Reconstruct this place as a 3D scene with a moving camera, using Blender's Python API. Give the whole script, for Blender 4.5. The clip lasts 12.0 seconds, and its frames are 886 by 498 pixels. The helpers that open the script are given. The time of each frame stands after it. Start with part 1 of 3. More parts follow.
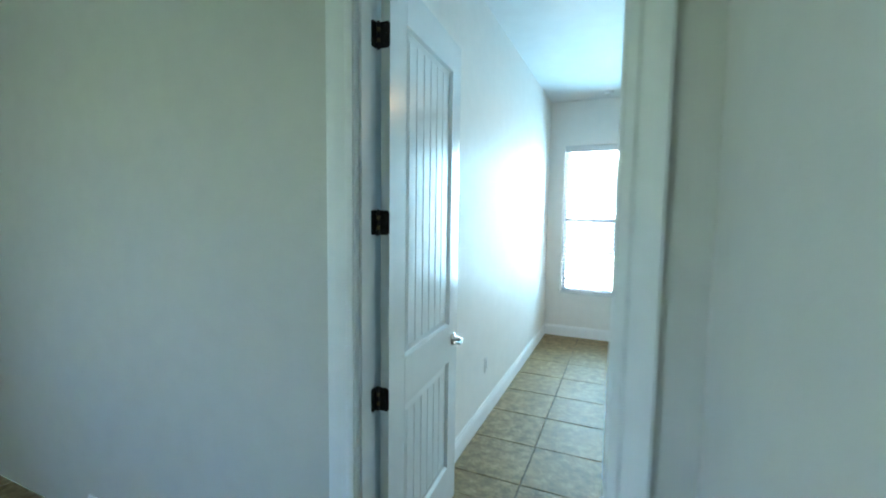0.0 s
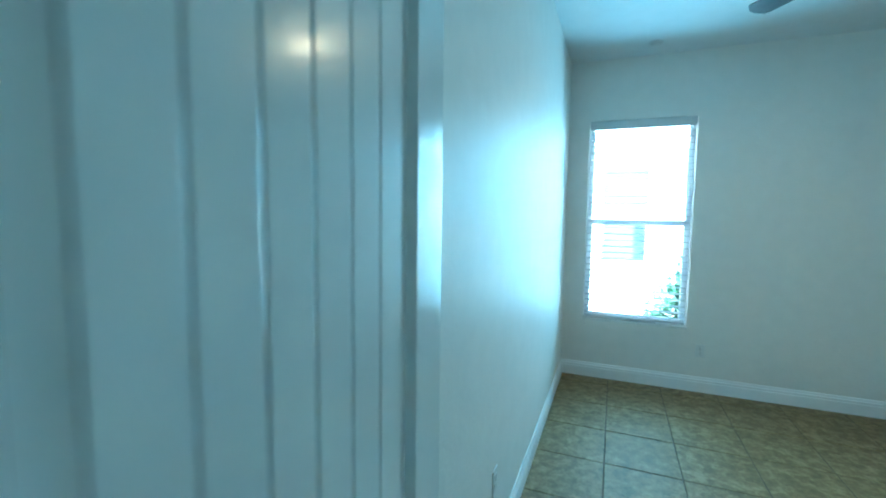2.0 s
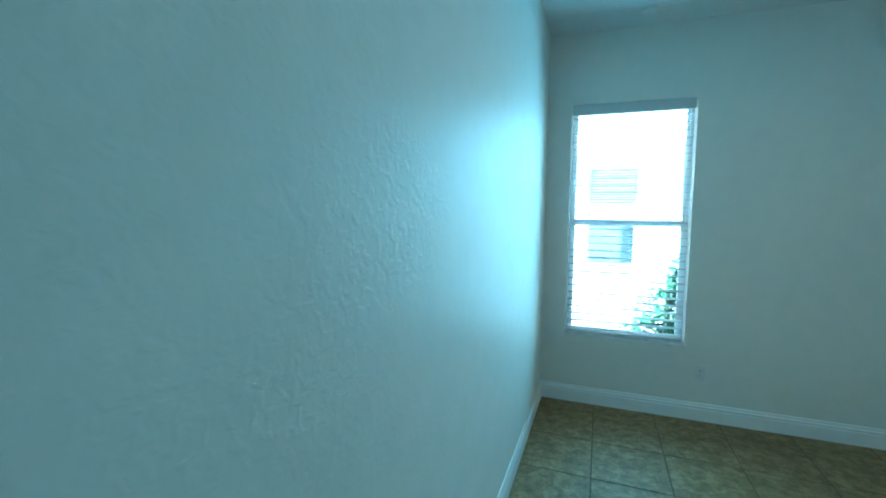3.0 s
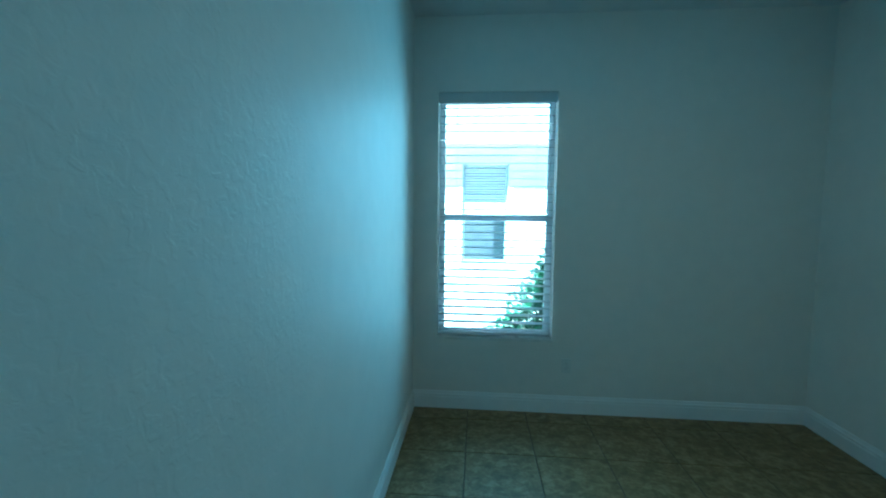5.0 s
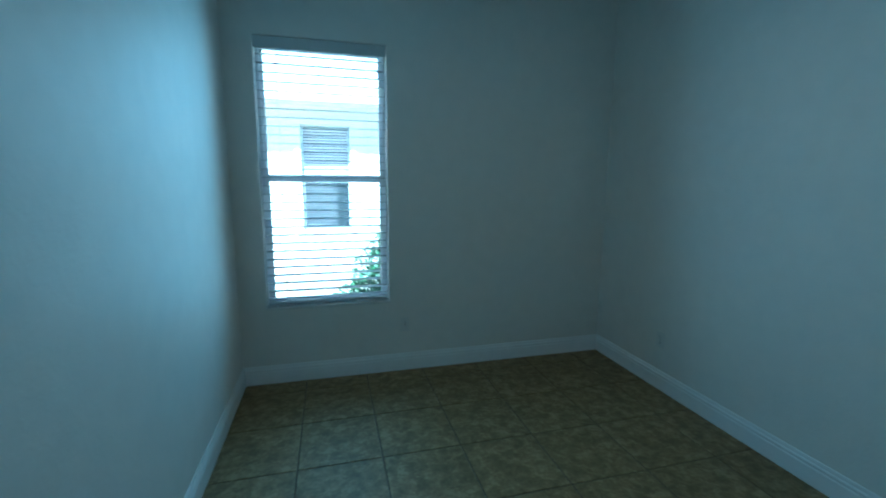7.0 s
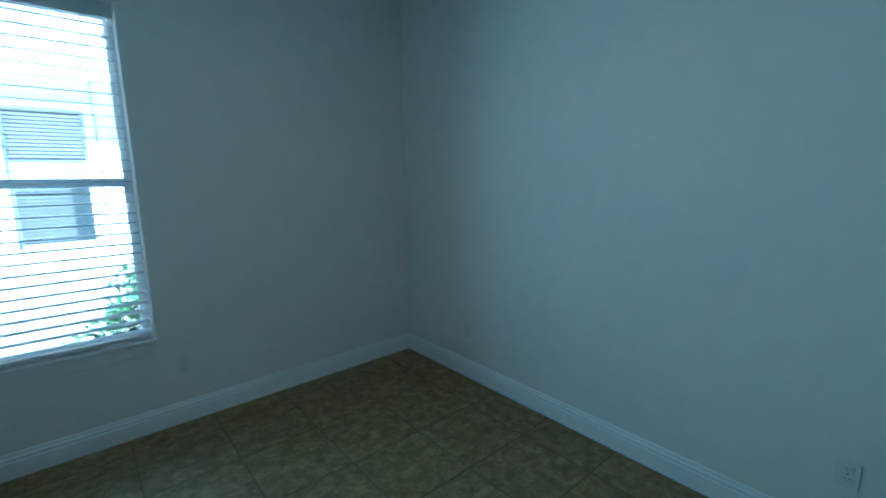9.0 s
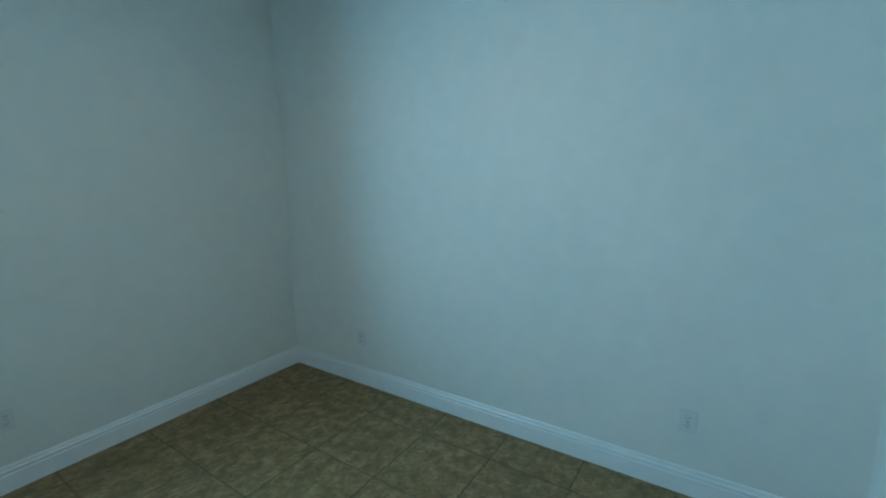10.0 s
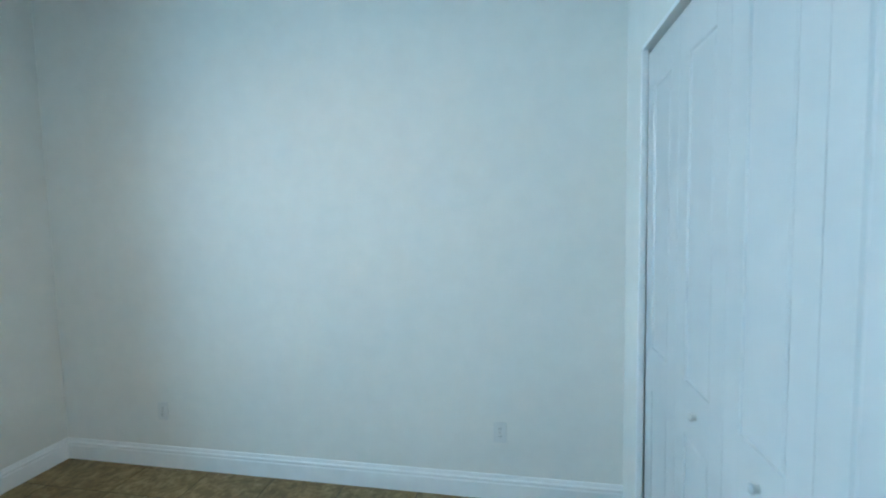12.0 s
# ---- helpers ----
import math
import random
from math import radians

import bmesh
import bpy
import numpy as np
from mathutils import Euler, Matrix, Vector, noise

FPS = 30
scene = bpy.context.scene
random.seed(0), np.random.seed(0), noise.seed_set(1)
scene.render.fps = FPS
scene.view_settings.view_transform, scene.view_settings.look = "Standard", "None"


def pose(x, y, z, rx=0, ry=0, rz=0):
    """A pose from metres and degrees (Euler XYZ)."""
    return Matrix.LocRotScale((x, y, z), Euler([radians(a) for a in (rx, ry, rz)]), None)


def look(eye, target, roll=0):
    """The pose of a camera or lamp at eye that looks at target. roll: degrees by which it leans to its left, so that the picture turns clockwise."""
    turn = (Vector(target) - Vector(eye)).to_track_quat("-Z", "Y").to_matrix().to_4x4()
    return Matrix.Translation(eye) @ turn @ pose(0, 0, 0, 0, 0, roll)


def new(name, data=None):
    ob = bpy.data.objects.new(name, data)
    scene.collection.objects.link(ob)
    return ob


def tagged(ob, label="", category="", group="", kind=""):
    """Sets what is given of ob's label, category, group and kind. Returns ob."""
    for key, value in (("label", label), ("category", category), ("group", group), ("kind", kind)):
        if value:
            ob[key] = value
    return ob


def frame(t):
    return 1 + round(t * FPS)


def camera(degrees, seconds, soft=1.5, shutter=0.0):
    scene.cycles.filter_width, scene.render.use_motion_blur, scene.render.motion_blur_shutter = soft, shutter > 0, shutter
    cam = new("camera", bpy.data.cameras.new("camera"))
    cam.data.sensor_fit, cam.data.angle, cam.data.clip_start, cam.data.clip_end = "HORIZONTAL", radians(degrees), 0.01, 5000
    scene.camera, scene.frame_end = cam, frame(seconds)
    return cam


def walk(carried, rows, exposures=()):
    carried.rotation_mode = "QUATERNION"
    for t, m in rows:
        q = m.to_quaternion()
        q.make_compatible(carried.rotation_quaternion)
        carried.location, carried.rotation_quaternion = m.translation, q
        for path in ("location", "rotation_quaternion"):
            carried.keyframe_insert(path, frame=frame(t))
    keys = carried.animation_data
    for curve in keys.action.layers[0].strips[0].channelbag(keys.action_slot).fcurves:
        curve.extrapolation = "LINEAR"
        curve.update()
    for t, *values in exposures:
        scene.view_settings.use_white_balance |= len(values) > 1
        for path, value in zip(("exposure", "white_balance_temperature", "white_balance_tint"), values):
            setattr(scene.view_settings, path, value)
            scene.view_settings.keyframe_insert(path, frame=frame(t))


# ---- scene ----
cam = camera(92.2, 12.0, soft=1.9, shutter=0.4)
PATH = [
    (0, (0.955, -5.733, 1.591), (0.17, -3.901, 1.426), 0.8),
    (0.5, (0.74, -5.439, 1.611), (-0.091, -3.627, 1.443), 0.9),
    (1, (0.605, -5.103, 1.607), (-0.245, -3.301, 1.436), 0.9),
    (1.5, (0.522, -4.753, 1.61), (-0.291, -2.934, 1.434), 0.9),
    (2, (0.442, -4.372, 1.606), (-0.297, -2.527, 1.434), 0.7),
    (2.5, (0.435, -3.984, 1.6), (-0.273, -2.127, 1.428), 0.7),
    (2.7, (0.437, -3.862, 1.6), (-0.265, -2.002, 1.428), 0.7),
    (4.3, (0.471, -3.338, 1.568), (0.051, -1.389, 1.406), 0.4),
    (4.5, (0.475, -3.318, 1.567), (0.14, -1.353, 1.403), 0.5),
    (5, (0.499, -3.318, 1.567), (0.34, -1.331, 1.397), 0.6),
    (5.5, (0.549, -3.313, 1.553), (0.543, -1.323, 1.356), 0.3),
    (6, (0.577, -3.313, 1.536), (0.729, -1.336, 1.278), 0.1),
    (6.5, (0.606, -3.303, 1.517), (0.924, -1.351, 1.219), 0.1),
    (6.7, (0.623, -3.287, 1.515), (1.016, -1.35, 1.21), 0.3),
    (8.5, (0.812, -3.057, 1.551), (1.905, -1.417, 1.207), -0.7),
    (9, (0.805, -3.015, 1.556), (2.092, -1.523, 1.215), -0.5),
    (9.5, (0.805, -2.983, 1.562), (2.287, -1.684, 1.222), -0.9),
    (10, (0.78, -2.975, 1.578), (2.424, -1.891, 1.232), -1.0),
    (10.5, (0.751, -2.95, 1.588), (2.531, -2.106, 1.244), -0.8),
    (11, (0.711, -2.958, 1.594), (2.581, -2.319, 1.289), -1.0),
    (11.5, (0.69, -2.982, 1.591), (2.618, -2.488, 1.394), -1.1),
    (12, (0.689, -3.027, 1.575), (2.652, -2.674, 1.43), -1.1),
]
EXPOSURE = [(0, 5.17, 4900, -7), (0.5, 4.72, 4800, -12), (1, 4.47, 4480, -20), (1.5, 4.43, 4280, -22), (2, 4.42, 4090, -24), (2.5, 4.23, 4000, -28),
            (4.5, 3.18, 3690, -34), (5, 2.98, 3710, -33), (5.5, 2.64, 3730, -32), (6, 2.54, 3800, -29), (6.5, 2.66, 3870, -25), (8.5, 2.84, 3960, -19), (9, 3.04, 4000, -18), (9.5, 3.40, 4110, -19),
            (10, 3.85, 4320, -17), (10.5, 4.24, 4510, -11), (11, 4.47, 4660, -7), (11.5, 4.56, 4800, -4), (12, 4.55, 4830, -4)]
walk(cam, [(t, look(eye, target, roll)) for t, eye, target, roll in PATH], EXPOSURE)

# ---- light ----
SUN_ELEVATION, SUN_TURN = radians(60), radians(195)
world = bpy.data.worlds.new("sky")
scene.world = world
world.use_nodes = True
wt = world.node_tree
sky = wt.nodes.new("ShaderNodeTexSky")
sky.sky_type = 'NISHITA'
sky.sun_disc = False
sky.sun_elevation, sky.sun_rotation = SUN_ELEVATION, SUN_TURN
wt.links.new(sky.outputs[0], wt.nodes["Background"].inputs[0])
wt.nodes["Background"].inputs[1].default_value = 0.064

sun_data = bpy.data.lights.new("sun", 'SUN')
sun_data.energy, sun_data.angle, sun_data.color = 5.0, radians(0.5), (1.0, 0.96, 0.9)
sun = new("sun", sun_data)
sun_from = Vector((math.sin(SUN_TURN) * math.cos(SUN_ELEVATION), math.cos(SUN_TURN) * math.cos(SUN_ELEVATION), math.sin(SUN_ELEVATION)))
sun.matrix_world = look(sun_from * 30, (0, 0, 0))


def area_lamp(name, eye, target, w, h, watts, colour, spread=180):
    d = bpy.data.lights.new(name, 'AREA')
    d.shape, d.size, d.size_y, d.energy, d.color, d.spread = 'RECTANGLE', w, h, watts, colour, radians(spread)
    ob = new(name, d)
    ob.matrix_world = look(eye, target)
    return ob


area_lamp("window_daylight", (0.69, -0.03, 1.985), (0.87, -2.0, 1.96), 0.74, 0.84, 0.93, (0.585, 0.86, 1.0), 142)
area_lamp("window_daylight", (0.69, -0.03, 1.075), (0.87, -2.0, 1.12), 0.74, 0.86, 0.54, (0.585, 0.86, 1.0), 142)
# unseen fill lamp, added to brighten the hall side of the door
area_lamp("hall_fill_light", (-2.76, -7.7, 1.6), (0.5, -6.6, 1.5), 1.6, 1.4, 0.36, (1.0, 0.76, 0.70))


# ---- materials ----
def material(name, colour, rough=0.5, metal=0.0, grain=None, amount=0.1, bump=None, spec=0.5, coat=0.0, stain=None):
    """grain, stain: sizes in 1/m of fine and broad colour variation; bump: (1/m, height in m)."""
    m = bpy.data.materials.new(name)
    m.use_nodes = True
    nt = m.node_tree
    b = nt.nodes["Principled BSDF"]
    b.inputs["Base Color"].default_value = (*colour, 1)
    b.inputs["Roughness"].default_value = rough
    b.inputs["Metallic"].default_value = metal
    b.inputs["Specular IOR Level"].default_value = spec
    b.inputs["Coat Weight"].default_value = coat
    b.inputs["Coat Roughness"].default_value = 0.12
    tc = nt.nodes.new("ShaderNodeTexCoord")
    last = None
    for scale, amt in ((grain, amount), (stain, amount * 0.8)):
        if not scale:
            continue
        n = nt.nodes.new("ShaderNodeTexNoise")
        n.inputs["Scale"].default_value = scale
        n.inputs["Detail"].default_value = 5
        nt.links.new(tc.outputs["Object"], n.inputs["Vector"])
        r = nt.nodes.new("ShaderNodeMapRange")
        r.inputs["From Min"].default_value, r.inputs["From Max"].default_value = 0.3, 0.7
        r.inputs["To Min"].default_value, r.inputs["To Max"].default_value = 1 - amt, 1 + amt
        nt.links.new(n.outputs["Fac"], r.inputs["Value"])
        mix = nt.nodes.new("ShaderNodeMix")
        mix.data_type, mix.blend_type = 'RGBA', 'MULTIPLY'
        mix.inputs["Factor"].default_value = 1
        if last is None:
            mix.inputs[6].default_value = (*colour, 1)
        else:
            nt.links.new(last, mix.inputs[6])
        nt.links.new(r.outputs[0], mix.inputs[7])
        last = mix.outputs[2]
    if last is not None:
        nt.links.new(last, b.inputs["Base Color"])
        rr = nt.nodes.new("ShaderNodeTexNoise")
        rr.inputs["Scale"].default_value = (grain or stain) * 0.6
        nt.links.new(tc.outputs["Object"], rr.inputs["Vector"])
        r = nt.nodes.new("ShaderNodeMapRange")
        r.inputs["To Min"].default_value, r.inputs["To Max"].default_value = max(rough - 0.03, 0.02), rough + 0.03
        nt.links.new(rr.outputs["Fac"], r.inputs["Value"])
        nt.links.new(r.outputs[0], b.inputs["Roughness"])
    if bump:
        n = nt.nodes.new("ShaderNodeTexNoise")
        n.inputs["Scale"].default_value, n.inputs["Detail"].default_value = bump[0], 3
        nt.links.new(tc.outputs["Object"], n.inputs["Vector"])
        k = nt.nodes.new("ShaderNodeBump")
        k.inputs["Distance"].default_value, k.inputs["Strength"].default_value = bump[1], 1.0
        nt.links.new(n.outputs["Fac"], k.inputs["Height"])
        nt.links.new(k.outputs[0], b.inputs["Normal"])
    return m


def textured_wall(name, colour, rough, scale, height):
    """Painted knockdown plaster: flattened islands of mud with fine roller stipple."""
    m = material(name, colour, rough, grain=9, amount=0.02, stain=1.1, spec=0.18)
    nt = m.node_tree
    b = nt.nodes["Principled BSDF"]
    tc = nt.nodes.new("ShaderNodeTexCoord")
    a = nt.nodes.new("ShaderNodeTexNoise")
    a.inputs["Scale"].default_value, a.inputs["Detail"].default_value, a.inputs["Distortion"].default_value = scale, 3, 0.6
    ramp = nt.nodes.new("ShaderNodeMapRange")
    ramp.interpolation_type = 'SMOOTHSTEP'
    ramp.inputs["From Min"].default_value, ramp.inputs["From Max"].default_value = 0.42, 0.64
    f = nt.nodes.new("ShaderNodeTexNoise")
    f.inputs["Scale"].default_value, f.inputs["Detail"].default_value = scale * 5, 2
    add = nt.nodes.new("ShaderNodeMath")
    add.operation = 'MULTIPLY_ADD'
    add.inputs[1].default_value = 0.25
    k = nt.nodes.new("ShaderNodeBump")
    k.inputs["Distance"].default_value, k.inputs["Strength"].default_value = height, 1.0
    for n in (a, f):
        nt.links.new(tc.outputs["Object"], n.inputs["Vector"])
    nt.links.new(a.outputs["Fac"], ramp.inputs["Value"])
    nt.links.new(f.outputs["Fac"], add.inputs[0])
    nt.links.new(ramp.outputs[0], add.inputs[2])
    nt.links.new(add.outputs[0], k.inputs["Height"])
    nt.links.new(k.outputs[0], b.inputs["Normal"])
    return m


def tile_material():
    """Beige ceramic with brown and pale clouds, different on every tile."""
    m = bpy.data.materials.new("beige_ceramic")
    m.use_nodes = True
    nt = m.node_tree
    b = nt.nodes["Principled BSDF"]
    tc = nt.nodes.new("ShaderNodeTexCoord")
    info = nt.nodes.new("ShaderNodeObjectInfo")
    shift = nt.nodes.new("ShaderNodeVectorMath")
    shift.operation = 'MULTIPLY_ADD'
    shift.inputs[1].default_value = (37.0, 53.0, 11.0)
    comb = nt.nodes.new("ShaderNodeCombineXYZ")
    for i in range(3):
        nt.links.new(info.outputs["Random"], comb.inputs[i])
    nt.links.new(comb.outputs[0], shift.inputs[0])
    nt.links.new(tc.outputs["Object"], shift.inputs[2])
    n1 = nt.nodes.new("ShaderNodeTexNoise")
    n1.inputs["Scale"].default_value, n1.inputs["Detail"].default_value, n1.inputs["Distortion"].default_value = 15, 6, 0.3
    n1.inputs["Roughness"].default_value = 0.6
    n2 = nt.nodes.new("ShaderNodeTexNoise")
    n2.inputs["Scale"].default_value, n2.inputs["Detail"].default_value = 60, 4
    for n in (n1, n2):
        nt.links.new(shift.outputs[0], n.inputs["Vector"])
    ramp = nt.nodes.new("ShaderNodeValToRGB")
    e = ramp.color_ramp.elements
    e[0].position, e[0].color = 0.34, (0.155, 0.105, 0.042, 1)
    e[1].position, e[1].color = 0.66, (0.335, 0.255, 0.125, 1)
    for pos, col in ((0.45, (0.2, 0.143, 0.058, 1)), (0.55, (0.255, 0.188, 0.082, 1))):
        x = e.new(pos)
        x.color = col
    nt.links.new(n1.outputs["Fac"], ramp.inputs[0])
    mix = nt.nodes.new("ShaderNodeMix")
    mix.data_type, mix.blend_type = 'RGBA', 'SOFT_LIGHT'
    mix.inputs["Factor"].default_value = 0.5
    nt.links.new(ramp.outputs[0], mix.inputs[6])
    nt.links.new(n2.outputs["Fac"], mix.inputs[7])
    nt.links.new(mix.outputs[2], b.inputs["Base Color"])
    r = nt.nodes.new("ShaderNodeMapRange")
    r.inputs["To Min"].default_value, r.inputs["To Max"].default_value = 0.48, 0.64
    nt.links.new(n2.outputs["Fac"], r.inputs["Value"])
    nt.links.new(r.outputs[0], b.inputs["Roughness"])
    k = nt.nodes.new("ShaderNodeBump")
    k.inputs["Distance"].default_value = 0.0012
    nt.links.new(n1.outputs["Fac"], k.inputs["Height"])
    nt.links.new(k.outputs[0], b.inputs["Normal"])
    return m


def glass_material():
    m = bpy.data.materials.new("window_glass")
    m.use_nodes = True
    nt = m.node_tree
    b = nt.nodes["Principled BSDF"]
    b.inputs["Base Color"].default_value = (0.94, 0.98, 0.98, 1)
    b.inputs["Transmission Weight"].default_value = 1
    b.inputs["Roughness"].default_value = 0.0
    b.inputs["IOR"].default_value = 1.45
    return m


def emissive(name, colour, strength):
    m = material(name, (0.9, 0.88, 0.84), 0.3)
    b = m.node_tree.nodes["Principled BSDF"]
    b.inputs["Emission Color"].default_value = (*colour, 1)
    b.inputs["Emission Strength"].default_value = strength
    return m


PAINT = textured_wall("wall_paint", (0.79, 0.775, 0.735), 0.5, 37, 0.00032)
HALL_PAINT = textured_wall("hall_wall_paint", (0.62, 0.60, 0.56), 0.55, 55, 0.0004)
CEILING_PAINT = textured_wall("ceiling_paint", (0.74, 0.74, 0.73), 0.6, 50, 0.0006)
TRIM = material("trim_enamel", (0.87, 0.87, 0.87), 0.38, grain=14, amount=0.02, bump=(60, 0.0003))
DOOR_PAINT = material("door_enamel", (0.78, 0.79, 0.78), 0.23, grain=10, amount=0.02, bump=(25, 0.0004), coat=0.15)
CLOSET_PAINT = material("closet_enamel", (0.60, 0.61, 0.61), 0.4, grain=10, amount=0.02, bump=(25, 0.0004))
TILE = tile_material()
GROUT = material("grout", (0.115, 0.092, 0.066), 0.9, grain=40, amount=0.25, stain=3, bump=(200, 0.001))
BRONZE = material("dark_bronze", (0.03, 0.025, 0.02), 0.4, 0.8, grain=60, amount=0.3)
WORN_BRASS = material("worn_brass", (0.16, 0.125, 0.075), 0.42, 1.0, grain=120, amount=0.4)
NICKEL = material("brushed_nickel", (0.40, 0.39, 0.37), 0.25, 1.0, grain=80, amount=0.1)
VINYL = material("white_vinyl", (0.88, 0.89, 0.90), 0.35, grain=20, amount=0.02)
SLAT = material("blind_slat", (0.58, 0.59, 0.60), 0.5, grain=30, amount=0.02)
CORD = material("blind_cord", (0.7, 0.7, 0.68), 0.8, grain=300, amount=0.1)
PLASTIC = material("outlet_plastic", (0.72, 0.72, 0.70), 0.35, grain=30, amount=0.02)
SLOT = material("outlet_slot", (0.03, 0.03, 0.03), 0.6)
GLASS = glass_material()
BLADE = material("fan_blade", (0.055, 0.05, 0.05), 0.45, grain=25, amount=0.2)
LAMP_GLASS = emissive("lit_lamp_glass", (1.0, 0.57, 0.27), 5.2)
MARBLE = material("sill_marble", (0.72, 0.72, 0.70), 0.3, grain=16, amount=0.06, stain=4)
STUCCO = material("stucco", (0.86, 0.75, 0.68), 0.85, grain=30, amount=0.05, stain=0.7, bump=(70, 0.004))
SOFFIT = material("soffit_paint", (0.62, 0.63, 0.64), 0.7, grain=12, amount=0.05)
ROOF = material("roof_shingle", (0.42, 0.40, 0.37), 0.9, grain=8, amount=0.25, bump=(30, 0.01))
DARK_GLASS = material("neighbour_glass", (0.05, 0.07, 0.09), 0.06, spec=0.6)
GRASS = material("grass", (0.07, 0.10, 0.03), 0.9, grain=6, amount=0.3, stain=0.5, bump=(40, 0.03))
LEAF = material("leaf", (0.06, 0.11, 0.048), 0.4, grain=5, amount=0.35)
BARK = material("bark", (0.12, 0.09, 0.06), 0.9, grain=30, amount=0.3, bump=(60, 0.006))
GRAVEL = material("pale_gravel", (0.50, 0.44, 0.37), 0.9, grain=50, amount=0.25, stain=1, bump=(90, 0.01))
SHADE_SLAT = material("shaded_slat", (0.66, 0.61, 0.63), 0.5, grain=20, amount=0.05)
_nt = VINYL.node_tree      # thin hollow vinyl lets a little daylight through
_mix, _through = _nt.nodes.new("ShaderNodeMixShader"), _nt.nodes.new("ShaderNodeBsdfTranslucent")
_mix.inputs[0].default_value = 0.5
_through.inputs[0].default_value = (0.88, 0.89, 0.90, 1)
_nt.links.new(_nt.nodes["Principled BSDF"].outputs[0], _mix.inputs[1])
_nt.links.new(_through.outputs[0], _mix.inputs[2])
_nt.links.new(_mix.outputs[0], _nt.nodes["Material Output"].inputs[0])
# see-through dark sheet, made up to darken the neighbour blind's lower half
DIM_SHEET = material("dim_sheet", (0.04, 0.045, 0.05), 0.7)
_nt = DIM_SHEET.node_tree
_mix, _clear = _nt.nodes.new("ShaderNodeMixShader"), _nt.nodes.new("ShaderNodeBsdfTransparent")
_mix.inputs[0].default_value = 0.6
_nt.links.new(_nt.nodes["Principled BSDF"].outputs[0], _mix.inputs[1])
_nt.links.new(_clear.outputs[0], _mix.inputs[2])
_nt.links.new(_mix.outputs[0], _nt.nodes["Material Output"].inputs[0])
# darkness of the closet interior, put into the back wall's colour
DARK = material("closet_shade", (0.35, 0.34, 0.33), 0.8, grain=5, amount=0.05)


# ---- mesh helpers ----
def box(bm, x0, x1, y0, y1, z0, z1, bevel=0.0):
    r = bmesh.ops.create_cube(bm, size=1.0)
    vs = r["verts"]
    for v in vs:
        v.co = Vector(((x0 + x1) / 2 + v.co.x * (x1 - x0), (y0 + y1) / 2 + v.co.y * (y1 - y0), (z0 + z1) / 2 + v.co.z * (z1 - z0)))
    if bevel:
        es = {e for v in vs for e in v.link_edges}
        bmesh.ops.bevel(bm, geom=list(es), offset=bevel, segments=2, profile=0.6, affect='EDGES')
    return bm


def boxes(*specs, bevel=0.0):
    bm = bmesh.new()
    for s in specs:
        box(bm, *s, bevel=bevel)
    return bm


def turned(profile, segments=32, centre=(0, 0, 0)):
    """A solid of revolution about z from (radius, z) pairs."""
    bm = bmesh.new()
    rings = []
    for r, z in profile:
        ring = []
        for i in range(segments):
            a = 2 * math.pi * i / segments
            ring.append(bm.verts.new((centre[0] + r * math.cos(a), centre[1] + r * math.sin(a), centre[2] + z)))
        rings.append(ring)
    for a, b in zip(rings, rings[1:]):
        for i in range(segments):
            j = (i + 1) % segments
            bm.faces.new((a[i], a[j], b[j], b[i]))
    bm.faces.new(list(reversed(rings[0])))
    bm.faces.new(rings[-1])
    bmesh.ops.recalc_face_normals(bm, faces=bm.faces)
    return bm


def swept(profile, start, end, side):
    """A straight run of moulding: profile of (out, z), out along the unit vector side."""
    bm = bmesh.new()
    rings = []
    for p in (start, end):
        rings.append([bm.verts.new((p[0] + side[0] * o, p[1] + side[1] * o, z)) for o, z in profile])
    k = len(profile)
    for i in range(k):
        bm.faces.new((rings[0][i], rings[0][(i + 1) % k], rings[1][(i + 1) % k], rings[1][i]))
    bm.faces.new(rings[0])
    bm.faces.new(list(reversed(rings[1])))
    bmesh.ops.recalc_face_normals(bm, faces=bm.faces)
    return bm


def mesh_of(name, bm, mat, smooth=False):
    me = bpy.data.meshes.new(name)
    bm.to_mesh(me)
    bm.free()
    me.materials.append(mat)
    if smooth:
        for p in me.polygons:
            p.use_smooth = True
    return me


def part(name, bm, mat, parent, label="", smooth=False):
    ob = new(name, mesh_of(name, bm, mat, smooth))
    ob.parent = parent
    if parent is not None:
        ob.matrix_parent_inverse = parent.matrix_world.inverted()
    if label:
        tagged(ob, label)
    return ob


def thing(name, label, category, m=None, group="", kind=""):
    ob = new(name)
    if m is not None:
        ob.matrix_world = m
        ob.matrix_basis = m
    return tagged(ob, label, category, group, kind)


def piece(name, bm, mat, parent, smooth=False):
    """A part given in the thing's own coordinates."""
    ob = new(name, mesh_of(name, bm, mat, smooth))
    ob.parent = parent
    return ob


def structure(name, bm, mat, label, category):
    return tagged(new(name, mesh_of(name, bm, mat)), label, category, kind="structure")


# ---- the plan ----
W, H = 2.99, 3.035                # room width and height
Y_DOOR, Y_HALL = -4.42, -4.54    # entry wall, room side and hall side
Y_CLOSET, X_PASS = -3.56, 1.112   # closet front, side of the entry passage
WX0, WX1, WZ0, WZ1 = 0.190, 1.090, 0.590, 2.48   # window opening
DX0, DX1, DZ = 0.125, 0.938, 2.45                 # entry opening
CX0, CX1, CZ = 1.217, 2.715, 2.28                  # closet opening

